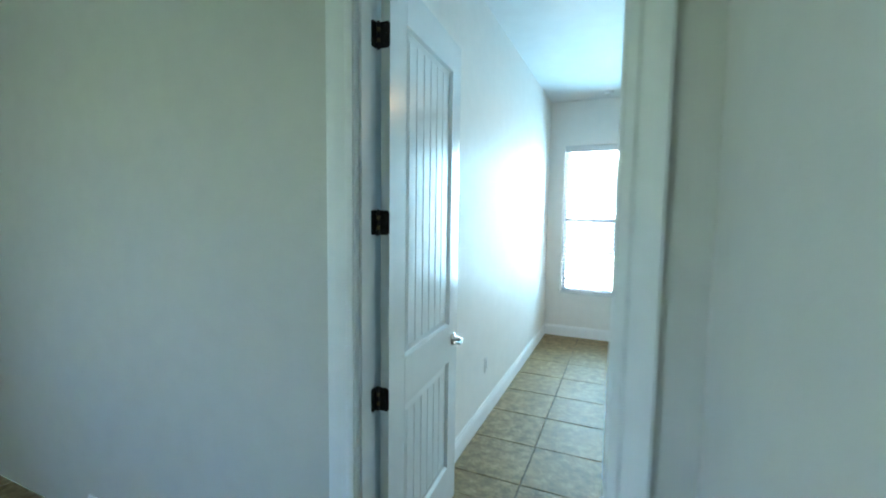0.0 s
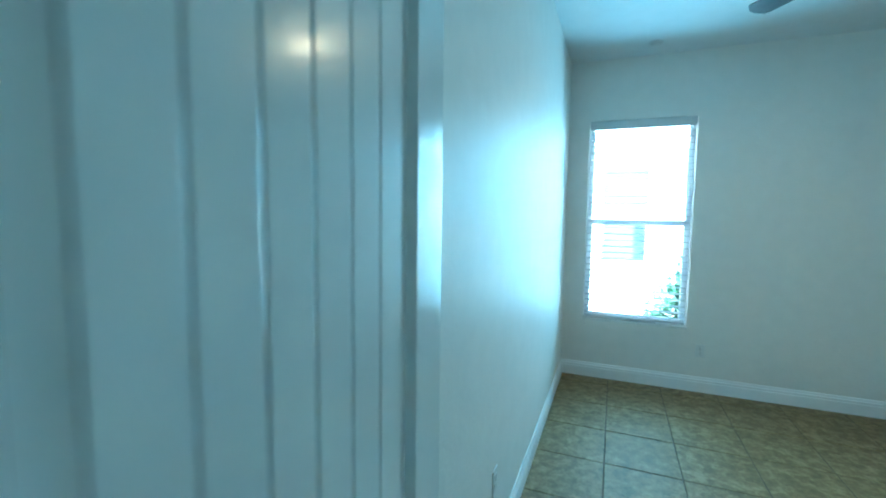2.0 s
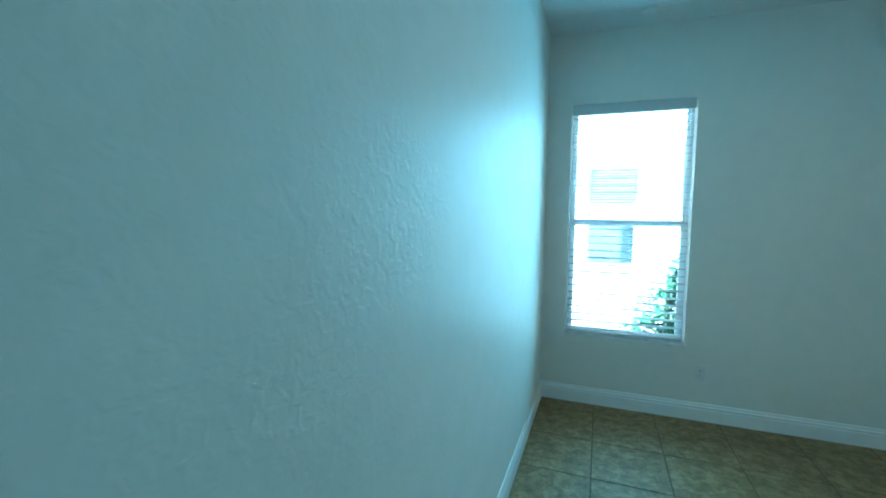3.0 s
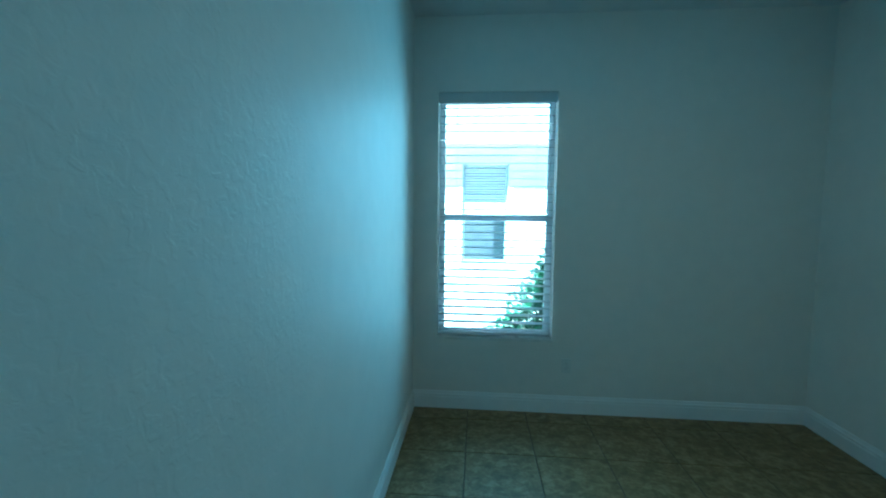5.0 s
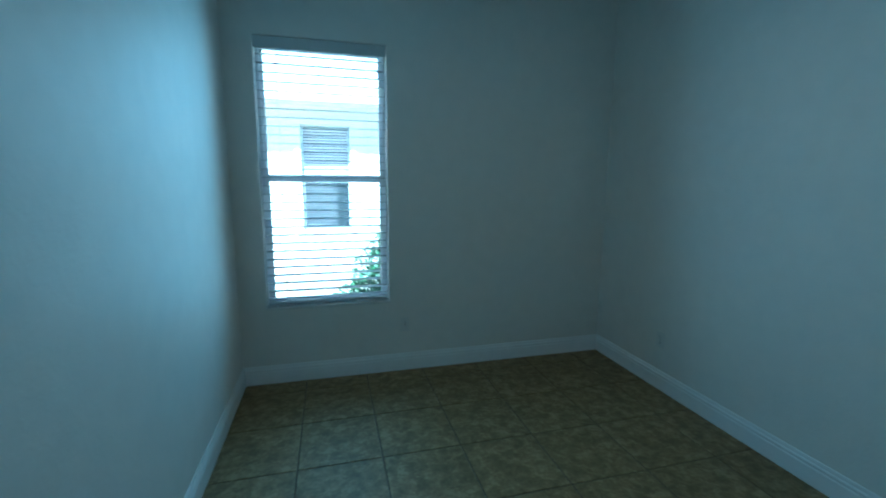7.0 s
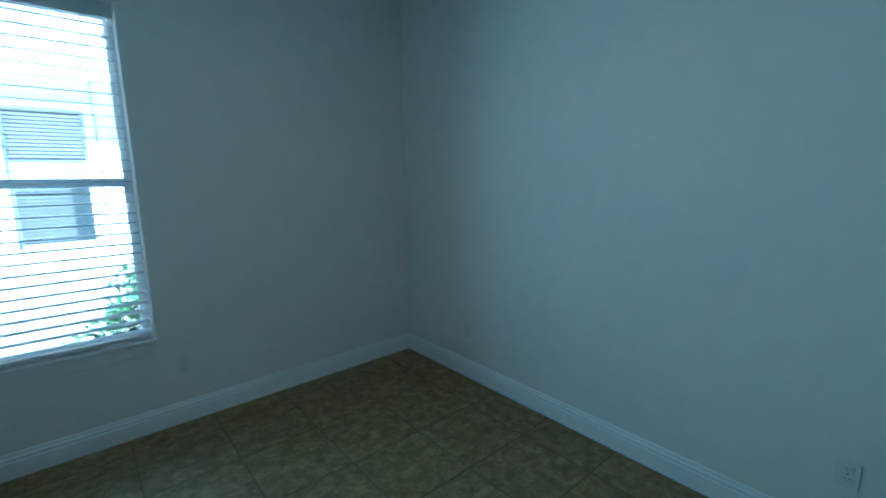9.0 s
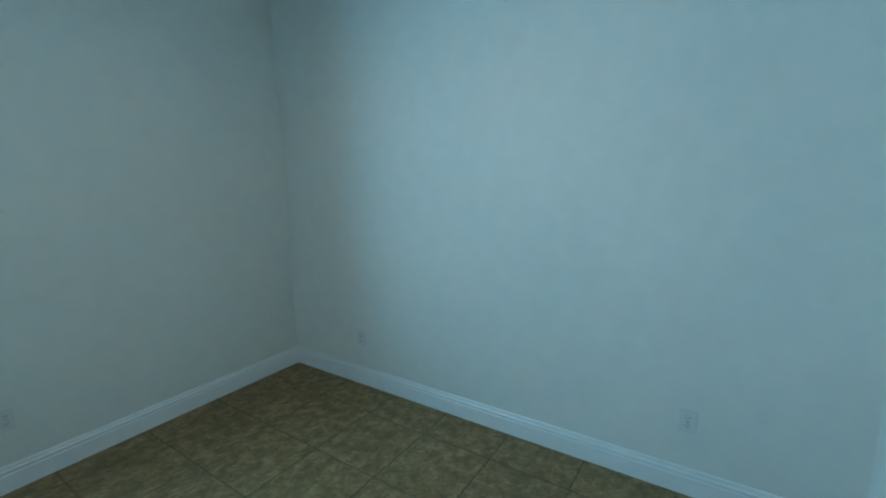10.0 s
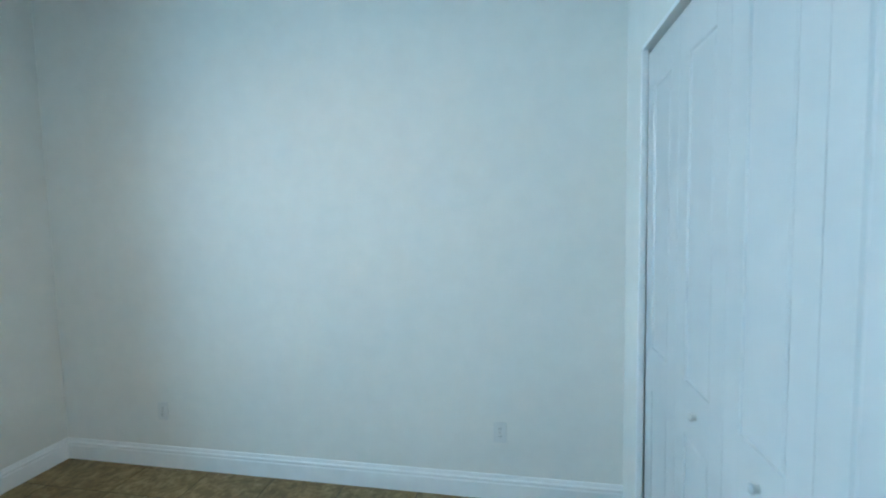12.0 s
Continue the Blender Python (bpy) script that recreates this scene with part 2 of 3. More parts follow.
structure("wall_north", boxes((-0.2, WX0, 0, 0.2, 0, H), (WX1, W + 0.2, 0, 0.2, 0, H), (WX0, WX1, 0, 0.2, 0, WZ0), (WX0, WX1, 0, 0.2, WZ1, H)),
          PAINT, "off-white knockdown plaster wall around the window", "wall")
structure("wall_west", boxes((-0.2, 0, Y_DOOR, 0, 0, H)), PAINT, "off-white knockdown plaster wall with semi-gloss paint", "wall")
structure("wall_east", boxes((W, W + 0.2, Y_DOOR, 0, 0, H)), PAINT, "plain off-white painted plaster wall", "wall")
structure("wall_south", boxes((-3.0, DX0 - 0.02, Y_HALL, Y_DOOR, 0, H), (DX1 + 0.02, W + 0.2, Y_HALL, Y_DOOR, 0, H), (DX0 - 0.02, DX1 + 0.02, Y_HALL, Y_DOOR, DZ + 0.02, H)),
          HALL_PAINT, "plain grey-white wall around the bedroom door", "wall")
structure("wall_closet", boxes((X_PASS, CX0 - 0.016, -3.598, Y_CLOSET, 0, H), (X_PASS + 0.035, CX0 - 0.016, Y_CLOSET - 0.115, -3.598, 0, H), (X_PASS, X_PASS + 0.035, Y_CLOSET - 0.115, -3.598, 2.445, H), (CX1 + 0.016, W, Y_CLOSET - 0.014, Y_CLOSET, 0, CZ + 0.016), (CX1 + 0.1, W, Y_CLOSET - 0.115, Y_CLOSET - 0.014, 0, CZ + 0.016), (CX1 + 0.016, W, Y_CLOSET - 0.115, Y_CLOSET, CZ + 0.016, H), (CX0 - 0.016, CX1 + 0.016, Y_CLOSET - 0.115, Y_CLOSET, CZ + 0.016, H)),
          PAINT, "off-white painted wall around the closet doors", "wall")
structure("wall_passage", boxes((X_PASS, X_PASS + 0.11, Y_DOOR, -4.362, 0, H), (X_PASS, X_PASS + 0.11, -4.362, Y_CLOSET - 0.115, 2.445, H), (X_PASS + 0.035, X_PASS + 0.11, -4.362, Y_CLOSET - 0.115, 0, 2.445)), PAINT, "off-white painted side wall of the entry passage", "wall")
structure("ceiling", boxes((-0.2, W + 0.2, Y_DOOR, 0.2, H, H + 0.2)), CEILING_PAINT, "flat white textured ceiling", "ceiling")

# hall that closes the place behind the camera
# the opening in the west wall is added for the fill lamp
structure("wall_hall_west", boxes((-3.0, -2.8, -9.0, -8.5, 0, H), (-3.0, -2.8, -6.9, Y_HALL, 0, H), (-3.0, -2.8, -8.5, -6.9, 0, 0.9), (-3.0, -2.8, -8.5, -6.9, 2.3, H)), HALL_PAINT, "plain grey-white hall wall with an added opening for fill light", "wall")
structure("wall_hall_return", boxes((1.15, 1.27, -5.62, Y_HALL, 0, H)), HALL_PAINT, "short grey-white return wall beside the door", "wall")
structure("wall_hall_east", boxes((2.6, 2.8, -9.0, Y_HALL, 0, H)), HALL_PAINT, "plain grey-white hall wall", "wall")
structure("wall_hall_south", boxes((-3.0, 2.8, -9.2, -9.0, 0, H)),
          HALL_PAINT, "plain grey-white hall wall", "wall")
structure("ceiling_hall", boxes((-3.0, 2.8, -9.2, Y_DOOR, H, H + 0.2)), CEILING_PAINT, "flat white hall ceiling", "ceiling")
# unseen; its overhang is added to keep high sky light off the slats
structure("roof_shade_slab", boxes((-3.3, 3.8, -9.6, 0.65, H + 0.21, H + 0.4)), SOFFIT, "unseen roof deck, overhang added to shade the window slats", "roof")

# baseboards
BASE = [(0, 0), (0.015, 0), (0.015, 0.092), (0.012, 0.097), (0.012, 0.104), (0.0145, 0.108), (0.0145, 0.114), (0.009, 0.122), (0.009, 0.128), (0.006, 0.14), (0, 0.14)]
for name, a, b, side in (("baseboard_north", (0, 0), (W, 0), (0, -1)), ("baseboard_west", (0, -0.015), (0, Y_DOOR), (1, 0)),
                         ("baseboard_east", (W, -0.015), (W, Y_CLOSET), (-1, 0)), ("baseboard_hall", (-1.5, Y_HALL), (DX0 - 0.106, Y_HALL), (0, -1)),
                         ("baseboard_hall_right", (DX1 + 0.11, Y_HALL), (1.15, Y_HALL), (0, -1))):
    structure(name, swept(BASE, a, b, side), TRIM, "white moulded baseboard along the wall", "baseboard")

# ---- entry door frame ----
frame_thing = thing("door_frame", "white enamelled door frame with moulded casing", "door frame", kind="structure")
J = 0.02
part("jamb", boxes((DX0 - J, DX0, Y_HALL, Y_DOOR, 0, DZ), bevel=0.002), TRIM, frame_thing)
part("jamb", boxes((DX1, DX1 + J, Y_HALL, Y_DOOR, 0, DZ), bevel=0.002), TRIM, frame_thing)
part("head_jamb", boxes((DX0 - J, DX1 + J, Y_HALL, Y_DOOR, DZ, DZ + J), bevel=0.002), TRIM, frame_thing)
part("door_stop", boxes((DX0, DX0 + 0.012, Y_HALL + 0.02, Y_DOOR - 0.042, 0, DZ), bevel=0.003), TRIM, frame_thing)
part("door_stop", boxes((DX1 - 0.012, DX1, Y_HALL + 0.02, Y_DOOR - 0.042, 0, DZ), bevel=0.003), TRIM, frame_thing)
part("door_stop", boxes((DX0 + 0.012, DX1 - 0.012, Y_HALL + 0.02, Y_DOOR - 0.042, DZ - 0.012, DZ), bevel=0.003), TRIM, frame_thing)
CAS = [(0, 0), (0, 0.011), (0.018, 0.014), (0.03, 0.011), (0.066, 0.017), (0.092, 0.019), (0.1, 0.015), (0.1, 0)]   # (across, proud)


def casing(x_in, away, y_face, out, top):
    """An upright casing board; away: direction from the opening; out: direction off the wall."""
    bm = bmesh.new()
    rings = [[bm.verts.new((x_in + away * (0.005 + a), y_face + out * p, z)) for a, p in CAS] for z in (0, top)]
    k = len(CAS)
    for i in range(k):
        bm.faces.new((rings[0][i], rings[0][(i + 1) % k], rings[1][(i + 1) % k], rings[1][i]))
    bm.faces.new(rings[0])
    bm.faces.new(list(reversed(rings[1])))
    bmesh.ops.recalc_face_normals(bm, faces=bm.faces)
    return bm


def head_casing(x0, x1, z_in, y_face, out):
    bm = bmesh.new()
    rings = [[bm.verts.new((x, y_face + out * p, z_in + 0.005 + a)) for a, p in CAS] for x in (x0, x1)]
    k = len(CAS)
    for i in range(k):
        bm.faces.new((rings[0][i], rings[0][(i + 1) % k], rings[1][(i + 1) % k], rings[1][i]))
    bm.faces.new(rings[0])
    bm.faces.new(list(reversed(rings[1])))
    bmesh.ops.recalc_face_normals(bm, faces=bm.faces)
    return bm


for y_face, out in ((Y_HALL, -1), (Y_DOOR, 1)):
    part("casing", casing(DX0, -1, y_face, out, DZ + 0.005), TRIM, frame_thing)
    part("casing", casing(DX1, 1, y_face, out, DZ + 0.005), TRIM, frame_thing)
    part("head_casing", head_casing(DX0 - 0.105, DX1 + 0.105, DZ, y_face, out), TRIM, frame_thing)


# ---- panel doors ----
def panel_leaf(parent, width, height, thick, stile, rails, planks, mat, far=None, w=0.04, groove=0.016, field=0.0085):
    """A moulded panel leaf in x 0..width, y 0..thick, z 0..height. rails: (z0, z1) pairs from the bottom up;
    w: width of the sticking, which drops to the groove and rises again to the field."""
    far = far or stile
    bm = boxes((0, stile, 0, thick, 0, height), (width - far, width, 0, thick, 0, height), bevel=0.002)
    for z0, z1 in rails:
        box(bm, stile, width - far, 0, thick, z0, z1)
    slab = piece("leaf_frame", bm, mat, parent)
    for (a0, a1), (b0, b1) in zip(rails, rails[1:]):
        z0, z1 = a1, b0
        bm = bmesh.new()
        for y_out, y_in in ((0.0, field), (thick, thick - field)):
            ring = [(stile, z0), (width - far, z0), (width - far, z1), (stile, z1)]
            ins = [(stile + w, z0 + w), (width - far - w, z0 + w), (width - far - w, z1 - w), (stile + w, z1 - w)]
            mid = [((p[0] * 0.78 + q[0] * 0.22), (p[1] * 0.78 + q[1] * 0.22)) for p, q in zip(ring, ins)]
            y_mid = groove if y_out == 0 else thick - groove
            loops = [[bm.verts.new((x, y, z)) for x, z in pts] for pts, y in ((ring, y_out), (mid, y_mid), (ins, y_in))]
            for la, lb in zip(loops, loops[1:]):
                for i in range(4):
                    bm.faces.new((la[i], la[(i + 1) % 4], lb[(i + 1) % 4], lb[i]))
        bmesh.ops.recalc_face_normals(bm, faces=bm.faces)
        piece("panel_moulding", bm, mat, parent)
        x0, x1 = stile + w, width - far - w
        if planks:
            step = (x1 - x0) / planks
            for i in range(planks):
                piece("plank", boxes((x0 + i * step + 0.0025, x0 + (i + 1) * step - 0.0025, field, thick - field, z0 + w - 0.002, z1 - w + 0.002), bevel=0.0022), mat, parent)
            piece("panel_back", boxes((x0 - 0.004, x1 + 0.004, 0.013, thick - 0.013, z0 + w - 0.004, z1 - w + 0.004)), mat, parent)
        else:
            piece("panel_field", boxes((x0 - 0.002, x1 + 0.002, field, thick - field, z0 + w - 0.002, z1 - w + 0.002)), mat, parent)
    return slab


LEAF_W, LEAF_H, LEAF_T = 0.813, 2.43, 0.035
# leaf x runs away from the hinges, leaf y from the visible face inwards
door = thing("door_1", "white two-panel plank bedroom door standing wide open", "door", Matrix.Translation((0.178, Y_DOOR + 0.012, 0.012)) @ Matrix.Rotation(radians(93.5), 4, 'Z'), kind="structure")
panel_leaf(door, LEAF_W, LEAF_H, LEAF_T, 0.140, [(0, 0.23), (0.81, 1.005), (2.28, LEAF_H)], 6, DOOR_PAINT, 0.13)


def lever(parent, x, y, z, out):
    """A lever handle on a round rose; out: +1 or -1 along the leaf's y."""
    bm = turned([(0.0005, 0), (0.033, 0), (0.033, 0.006), (0.028, 0.011), (0.014, 0.014), (0.013, 0.045), (0.0005, 0.046)], 28)
    bmesh.ops.transform(bm, matrix=Matrix.Translation((x, y, z)) @ Matrix.Rotation(radians(-90 * out), 4, 'X'), verts=bm.verts)
    h = piece("door_handle", bm, NICKEL, parent, smooth=True)
    bm = bmesh.new()
    rings = []
    for i in range(13):
        u = i / 12
        px, py, pz = x + 0.012 - 0.125 * u, y + out * (0.047 + 0.010 * math.sin(u * math.pi)), z - 0.012 * math.sin(u * 5.2) * u
        r0, r1 = 0.0085 * (1 - 0.25 * u), 0.0115 * (1 - 0.35 * u)
        rings.append([bm.verts.new((px, py + r0 * math.cos(a), pz + r1 * math.sin(a))) for a in [2 * math.pi * k / 12 for k in range(12)]])
    for a, b in zip(rings, rings[1:]):
        for k in range(12):
            bm.faces.new((a[k], a[(k + 1) % 12], b[(k + 1) % 12], b[k]))
    bm.faces.new(rings[0])
    bm.faces.new(list(reversed(rings[-1])))
    bmesh.ops.recalc_face_normals(bm, faces=bm.faces)
    piece("lever", bm, NICKEL, h, smooth=True)


lever(door, LEAF_W - 0.075, 0.0, 0.918, -1)
lever(door, LEAF_W - 0.075, LEAF_T, 0.918, 1)


def rounded_plate(x0, x1, y0, y1, z0, z1, r, flat):
    """A hinge leaf with rounded corners on its free side. flat: 'x' or 'y', the axis of its thickness; the free side is at y0 or x1."""
    pts = []
    if flat == 'x':
        u0, u1 = -y1, -y0
    else:
        u0, u1 = x0, x1
    pts += [(u0, z0)]
    for k in range(6):
        an = -math.pi / 2 + k * math.pi / 10
        pts.append((u1 - r + r * math.cos(an), z0 + r + r * math.sin(an)))
    for k in range(6):
        an = k * math.pi / 10
        pts.append((u1 - r + r * math.cos(an), z1 - r + r * math.sin(an)))
    pts.append((u0, z1))
    bm = bmesh.new()
    if flat == 'x':
        loops = [[bm.verts.new((x, -u, z)) for u, z in pts] for x in (x0, x1)]
    else:
        loops = [[bm.verts.new((u, y, z)) for u, z in pts] for y in (y0, y1)]
    n = len(pts)
    for i in range(n):
        bm.faces.new((loops[0][i], loops[0][(i + 1) % n], loops[1][(i + 1) % n], loops[1][i]))
    bm.faces.new(loops[0])
    bm.faces.new(list(reversed(loops[1])))
    bmesh.ops.recalc_face_normals(bm, faces=bm.faces)
    return bm


for z in (0.25, 0.902, 1.556, 2.205):
    hinge = part("hinge", turned([(0.0005, -0.048), (0.004, -0.048), (0.0065, -0.044), (0.0065, 0.044), (0.004, 0.048), (0.0005, 0.048)], 14, (0.135, Y_DOOR + 0.006, z)), BRONZE, door, "dark bronze butt hinge", smooth=True)
    for k in range(2):
        part("knuckle", turned([(0.0005, -0.007), (0.0070, -0.007), (0.0070, 0.007), (0.0005, 0.007)], 14, (0.135, Y_DOOR + 0.006, z - 0.018 + 0.036 * k)), WORN_BRASS, hinge, "worn brassy knuckle")
    part("hinge_plate", rounded_plate(0.125, 0.1285, Y_DOOR - 0.028, Y_DOOR + 0.004, z - 0.044, z + 0.044, 0.012, 'x'), BRONZE, hinge)
    part("hinge_plate", rounded_plate(0.140, 0.179, Y_DOOR + 0.0075, Y_DOOR + 0.0115, z - 0.044, z + 0.044, 0.012, 'y'), BRONZE, hinge)
    for dz in (-0.030, 0.0, 0.030):
        sc = turned([(0.0005, 0), (0.0042, 0), (0.003, 0.0012), (0.0005, 0.0013)], 10)
        bmesh.ops.transform(sc, matrix=Matrix.Translation((0.160 if dz else 0.168, Y_DOOR + 0.0076, z + dz)) @ Matrix.Rotation(radians(90), 4, 'X'), verts=sc.verts)
        part("screw", sc, BRONZE, hinge)

# a second panel door, closed, in the side wall of the entry passage
side_door = thing("door_2", "glossy white panel door closed in the passage side wall", "door", Matrix.Translation((X_PASS - 0.004, -3.60, 0.012)) @ Matrix.Rotation(radians(-90), 4, 'Z'), kind="structure")
panel_leaf(side_door, 0.76, LEAF_H, LEAF_T, 0.125, [(0, 0.23), (0.88, 1.05), (2.28, LEAF_H)], 0, DOOR_PAINT)

# ---- closet bifold doors ----
cl = thing("closet_frame", "white painted lining of the closet opening", "closet frame", kind="structure")
part("jamb", boxes((CX1, CX1 + 0.016, Y_CLOSET - 0.0215, Y_CLOSET + 0.004, 0, CZ)), TRIM, cl)
part("jamb", boxes((CX0 - 0.016, CX0, Y_CLOSET - 0.1, Y_CLOSET + 0.004, 0, CZ)), TRIM, cl)
part("head_jamb", boxes((CX0, CX1, Y_CLOSET - 0.1, Y_CLOSET + 0.004, CZ, CZ + 0.016)), TRIM, cl)
# track in black: the shade of the gap over the leaves is its colour
part("door_track", boxes((CX0 + 0.002, CX1 - 0.002, Y_CLOSET - 0.07, Y_CLOSET - 0.036, CZ - 0.013, CZ)), SLOT, cl, "sliding track coloured black for the shade in the head gap")
LW = (CX1 - CX0 - 0.014) / 4
for pair in range(2):
    x0 = CX1 - 0.010 - pair * 2 * LW
    bf = thing("bifold_door", "white panelled bifold closet door, closed", "closet door", Matrix.Translation((x0, Y_CLOSET - 0.029, 0.015)) @ Matrix.Rotation(radians(180), 4, 'Z') @ Matrix.Rotation(radians(0.27), 4, 'X'), group="closet doors")
    for k in range(2):
        sub = new("door_leaf")
        sub.parent = bf
        sub.matrix_basis = Matrix.Translation((k * LW + 0.001, 0, 0))
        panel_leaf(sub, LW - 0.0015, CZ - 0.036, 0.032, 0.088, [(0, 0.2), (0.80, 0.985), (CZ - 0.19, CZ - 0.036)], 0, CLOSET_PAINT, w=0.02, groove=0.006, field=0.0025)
    kx = 1.5 * LW if pair == 0 else 0.5 * LW
    kb = turned([(0.0005, 0), (0.010, 0), (0.008, 0.003), (0.007, 0.009), (0.0125, 0.013), (0.0135, 0.018), (0.009, 0.023), (0.0005, 0.025)], 20)
    bmesh.ops.transform(kb, matrix=Matrix.Translation((kx, 0, 0.90)) @ Matrix.Rotation(radians(90), 4, 'X'), verts=kb.verts)
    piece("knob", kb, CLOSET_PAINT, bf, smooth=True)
structure("wall_closet_back", boxes((X_PASS + 0.11, W, Y_DOOR - 0.002, Y_DOOR + 0.01, 0, H)), DARK, "plain closet back wall, interior shade put into its colour", "wall")

# ---- window ----
win = thing("window_1", "white vinyl single-hung window with two panes", "window", kind="structure")
FY0, FY1, SF = 0.115, 0.175, 0.022
part("window_frame", boxes((WX0, WX0 + SF, FY0, FY1, WZ0, WZ1), (WX1 - SF, WX1, FY0, FY1, WZ0, WZ1), (WX0 + SF, WX1 - SF, FY0, FY1, WZ0, WZ0 + 0.012), (WX0 + SF, WX1 - SF, FY0, FY1, WZ1 - 0.03, WZ1)), VINYL, win)
RZ = 1.533
part("upper_sash", boxes((WX0 + SF, WX0 + 0.044, FY0 + 0.03, FY1 - 0.003, RZ - 0.03, WZ1 - 0.03), (WX1 - 0.044, WX1 - SF, FY0 + 0.03, FY1 - 0.003, RZ - 0.03, WZ1 - 0.03),
                      (WX0 + 0.044, WX1 - 0.044, FY0 + 0.03, FY1 - 0.003, RZ - 0.03, RZ + 0.012), (WX0 + 0.044, WX1 - 0.044, FY0 + 0.03, FY1 - 0.003, WZ1 - 0.055, WZ1 - 0.03)), VINYL, win)
part("lower_sash", boxes((WX0 + SF, WX0 + 0.05, FY0 - 0.006, FY0 + 0.027, WZ0 + 0.012, RZ + 0.022), (WX1 - 0.05, WX1 - SF, FY0 - 0.006, FY0 + 0.027, WZ0 + 0.012, RZ + 0.022),
                      (WX0 + 0.05, WX1 - 0.05, FY0 - 0.006, FY0 + 0.027, RZ - 0.022, RZ + 0.022), (WX0 + 0.05, WX1 - 0.05, FY0 - 0.006, FY0 + 0.027, WZ0 + 0.012, WZ0 + 0.032)), VINYL, win)
for nm, z0, z1, y in (("pane", RZ + 0.012, WZ1 - 0.055, FY0 + 0.042), ("pane", WZ0 + 0.032, RZ - 0.022, FY0 + 0.010)):
    p = part(nm, boxes((WX0 + 0.043, WX1 - 0.043, y, y + 0.004, z0, z1)), GLASS, win)
    p.visible_shadow = False
part("window_sill", boxes((WX0 - 0.006, WX1 + 0.006, -0.022, FY0, WZ0 - 0.022, WZ0 + 0.002), bevel=0.004), MARBLE, win, "pale marble window sill")
part("sill_apron", boxes((WX0 + 0.012, WX1 - 0.02, -0.012, 0.0, WZ0 - 0.09, WZ0 - 0.022), bevel=0.003), PAINT, win)

# blinds inside the reveal
blind = thing("window_blind", "white horizontal slat blind lowered with slats open", "window blind")
BX0, BX1, BY = WX0 + 0.012, WX1 - 0.014, 0.052
part("valance", boxes((WX0 + 0.002, WX1 - 0.006, 0.012, 0.024, WZ1 - 0.080, WZ1 - 0.0008), bevel=0.004), SLAT, blind)
part("headrail", boxes((BX0, BX1, BY - 0.028, BY + 0.028, WZ1 - 0.052, WZ1 - 0.004)), SLAT, blind)
PITCH, Z_LOW = 0.0597, WZ0 + 0.05
n_slats = int((WZ1 - 0.07 - Z_LOW) / PITCH) + 1


def slat_mesh():
    bm = bmesh.new()
    rings = []
    for x in (BX0, BX1):
        pts = [(-0.027, -0.0008), (-0.014, 0.0005), (0, 0.001), (0.014, 0.0005), (0.027, -0.0008)]
        rings.append([bm.verts.new((x, y, z + 0.0014)) for y, z in pts] + [bm.verts.new((x, y, z - 0.0014)) for y, z in reversed(pts)])
    k = len(rings[0])
    for i in range(k):
        bm.faces.new((rings[0][i], rings[0][(i + 1) % k], rings[1][(i + 1) % k], rings[1][i]))
    bm.faces.new(rings[0])
    bm.faces.new(list(reversed(rings[1])))
    bmesh.ops.recalc_face_normals(bm, faces=bm.faces)
    return mesh_of("slat", bm, SLAT)


SLAT_MESH = slat_mesh()
for i in range(n_slats):
    s = new("slat", SLAT_MESH)
    s.parent = blind
    s.matrix_basis = Matrix.Translation((0, BY, Z_LOW + i * PITCH + random.uniform(-0.0006, 0.0006))) @ Matrix.Rotation(radians(random.uniform(-0.5, 0.5) + 4), 4, 'X') @ Matrix.Rotation(radians(random.uniform(-0.1, 0.1)), 4, 'Y')
part("bottom_rail", boxes((BX0, BX1, BY - 0.027, BY + 0.027, WZ0 + 0.010, WZ0 + 0.030), bevel=0.003), SLAT, blind)
for x in (BX0 + 0.13, BX1 - 0.13):
    for y in (BY - 0.031, BY + 0.031):
        part("ladder_cord", boxes((x - 0.0012, x + 0.0012, y - 0.0008, y + 0.0008, WZ0 + 0.03, WZ1 - 0.05)), CORD, blind)
part("cord_tassel", turned([(0.0005, 0), (0.007, 0.004), (0.004, 0.04), (0.0005, 0.042)], 12, (BX1 - 0.05, -0.006, WZ1 - 0.2)), CORD, blind)
part("lift_cord", boxes((BX1 - 0.051, BX1 - 0.049, -0.007, -0.005, WZ1 - 0.16, WZ1 - 0.08)), CORD, blind)

# a loose blind wand handle lying on the sill
wand = thing("blind_wand", "short white plastic blind wand lying on the sill", "blind wand", pose(0.805, -0.002, WZ0 + 0.0095, 0, 90, 4))
piece("grip", turned([(0.0005, 0.03), (0.0055, 0.031), (0.0065, 0.045), (0.0065, 0.14), (0.005, 0.15), (0.0005, 0.152)], 14), VINYL, wand, smooth=True)
piece("end_cap", turned([(0.0005, 0), (0.006, 0.002), (0.0075, 0.01), (0.0065, 0.024), (0.003, 0.03), (0.0005, 0.031)], 14), SLAT, wand, smooth=True)


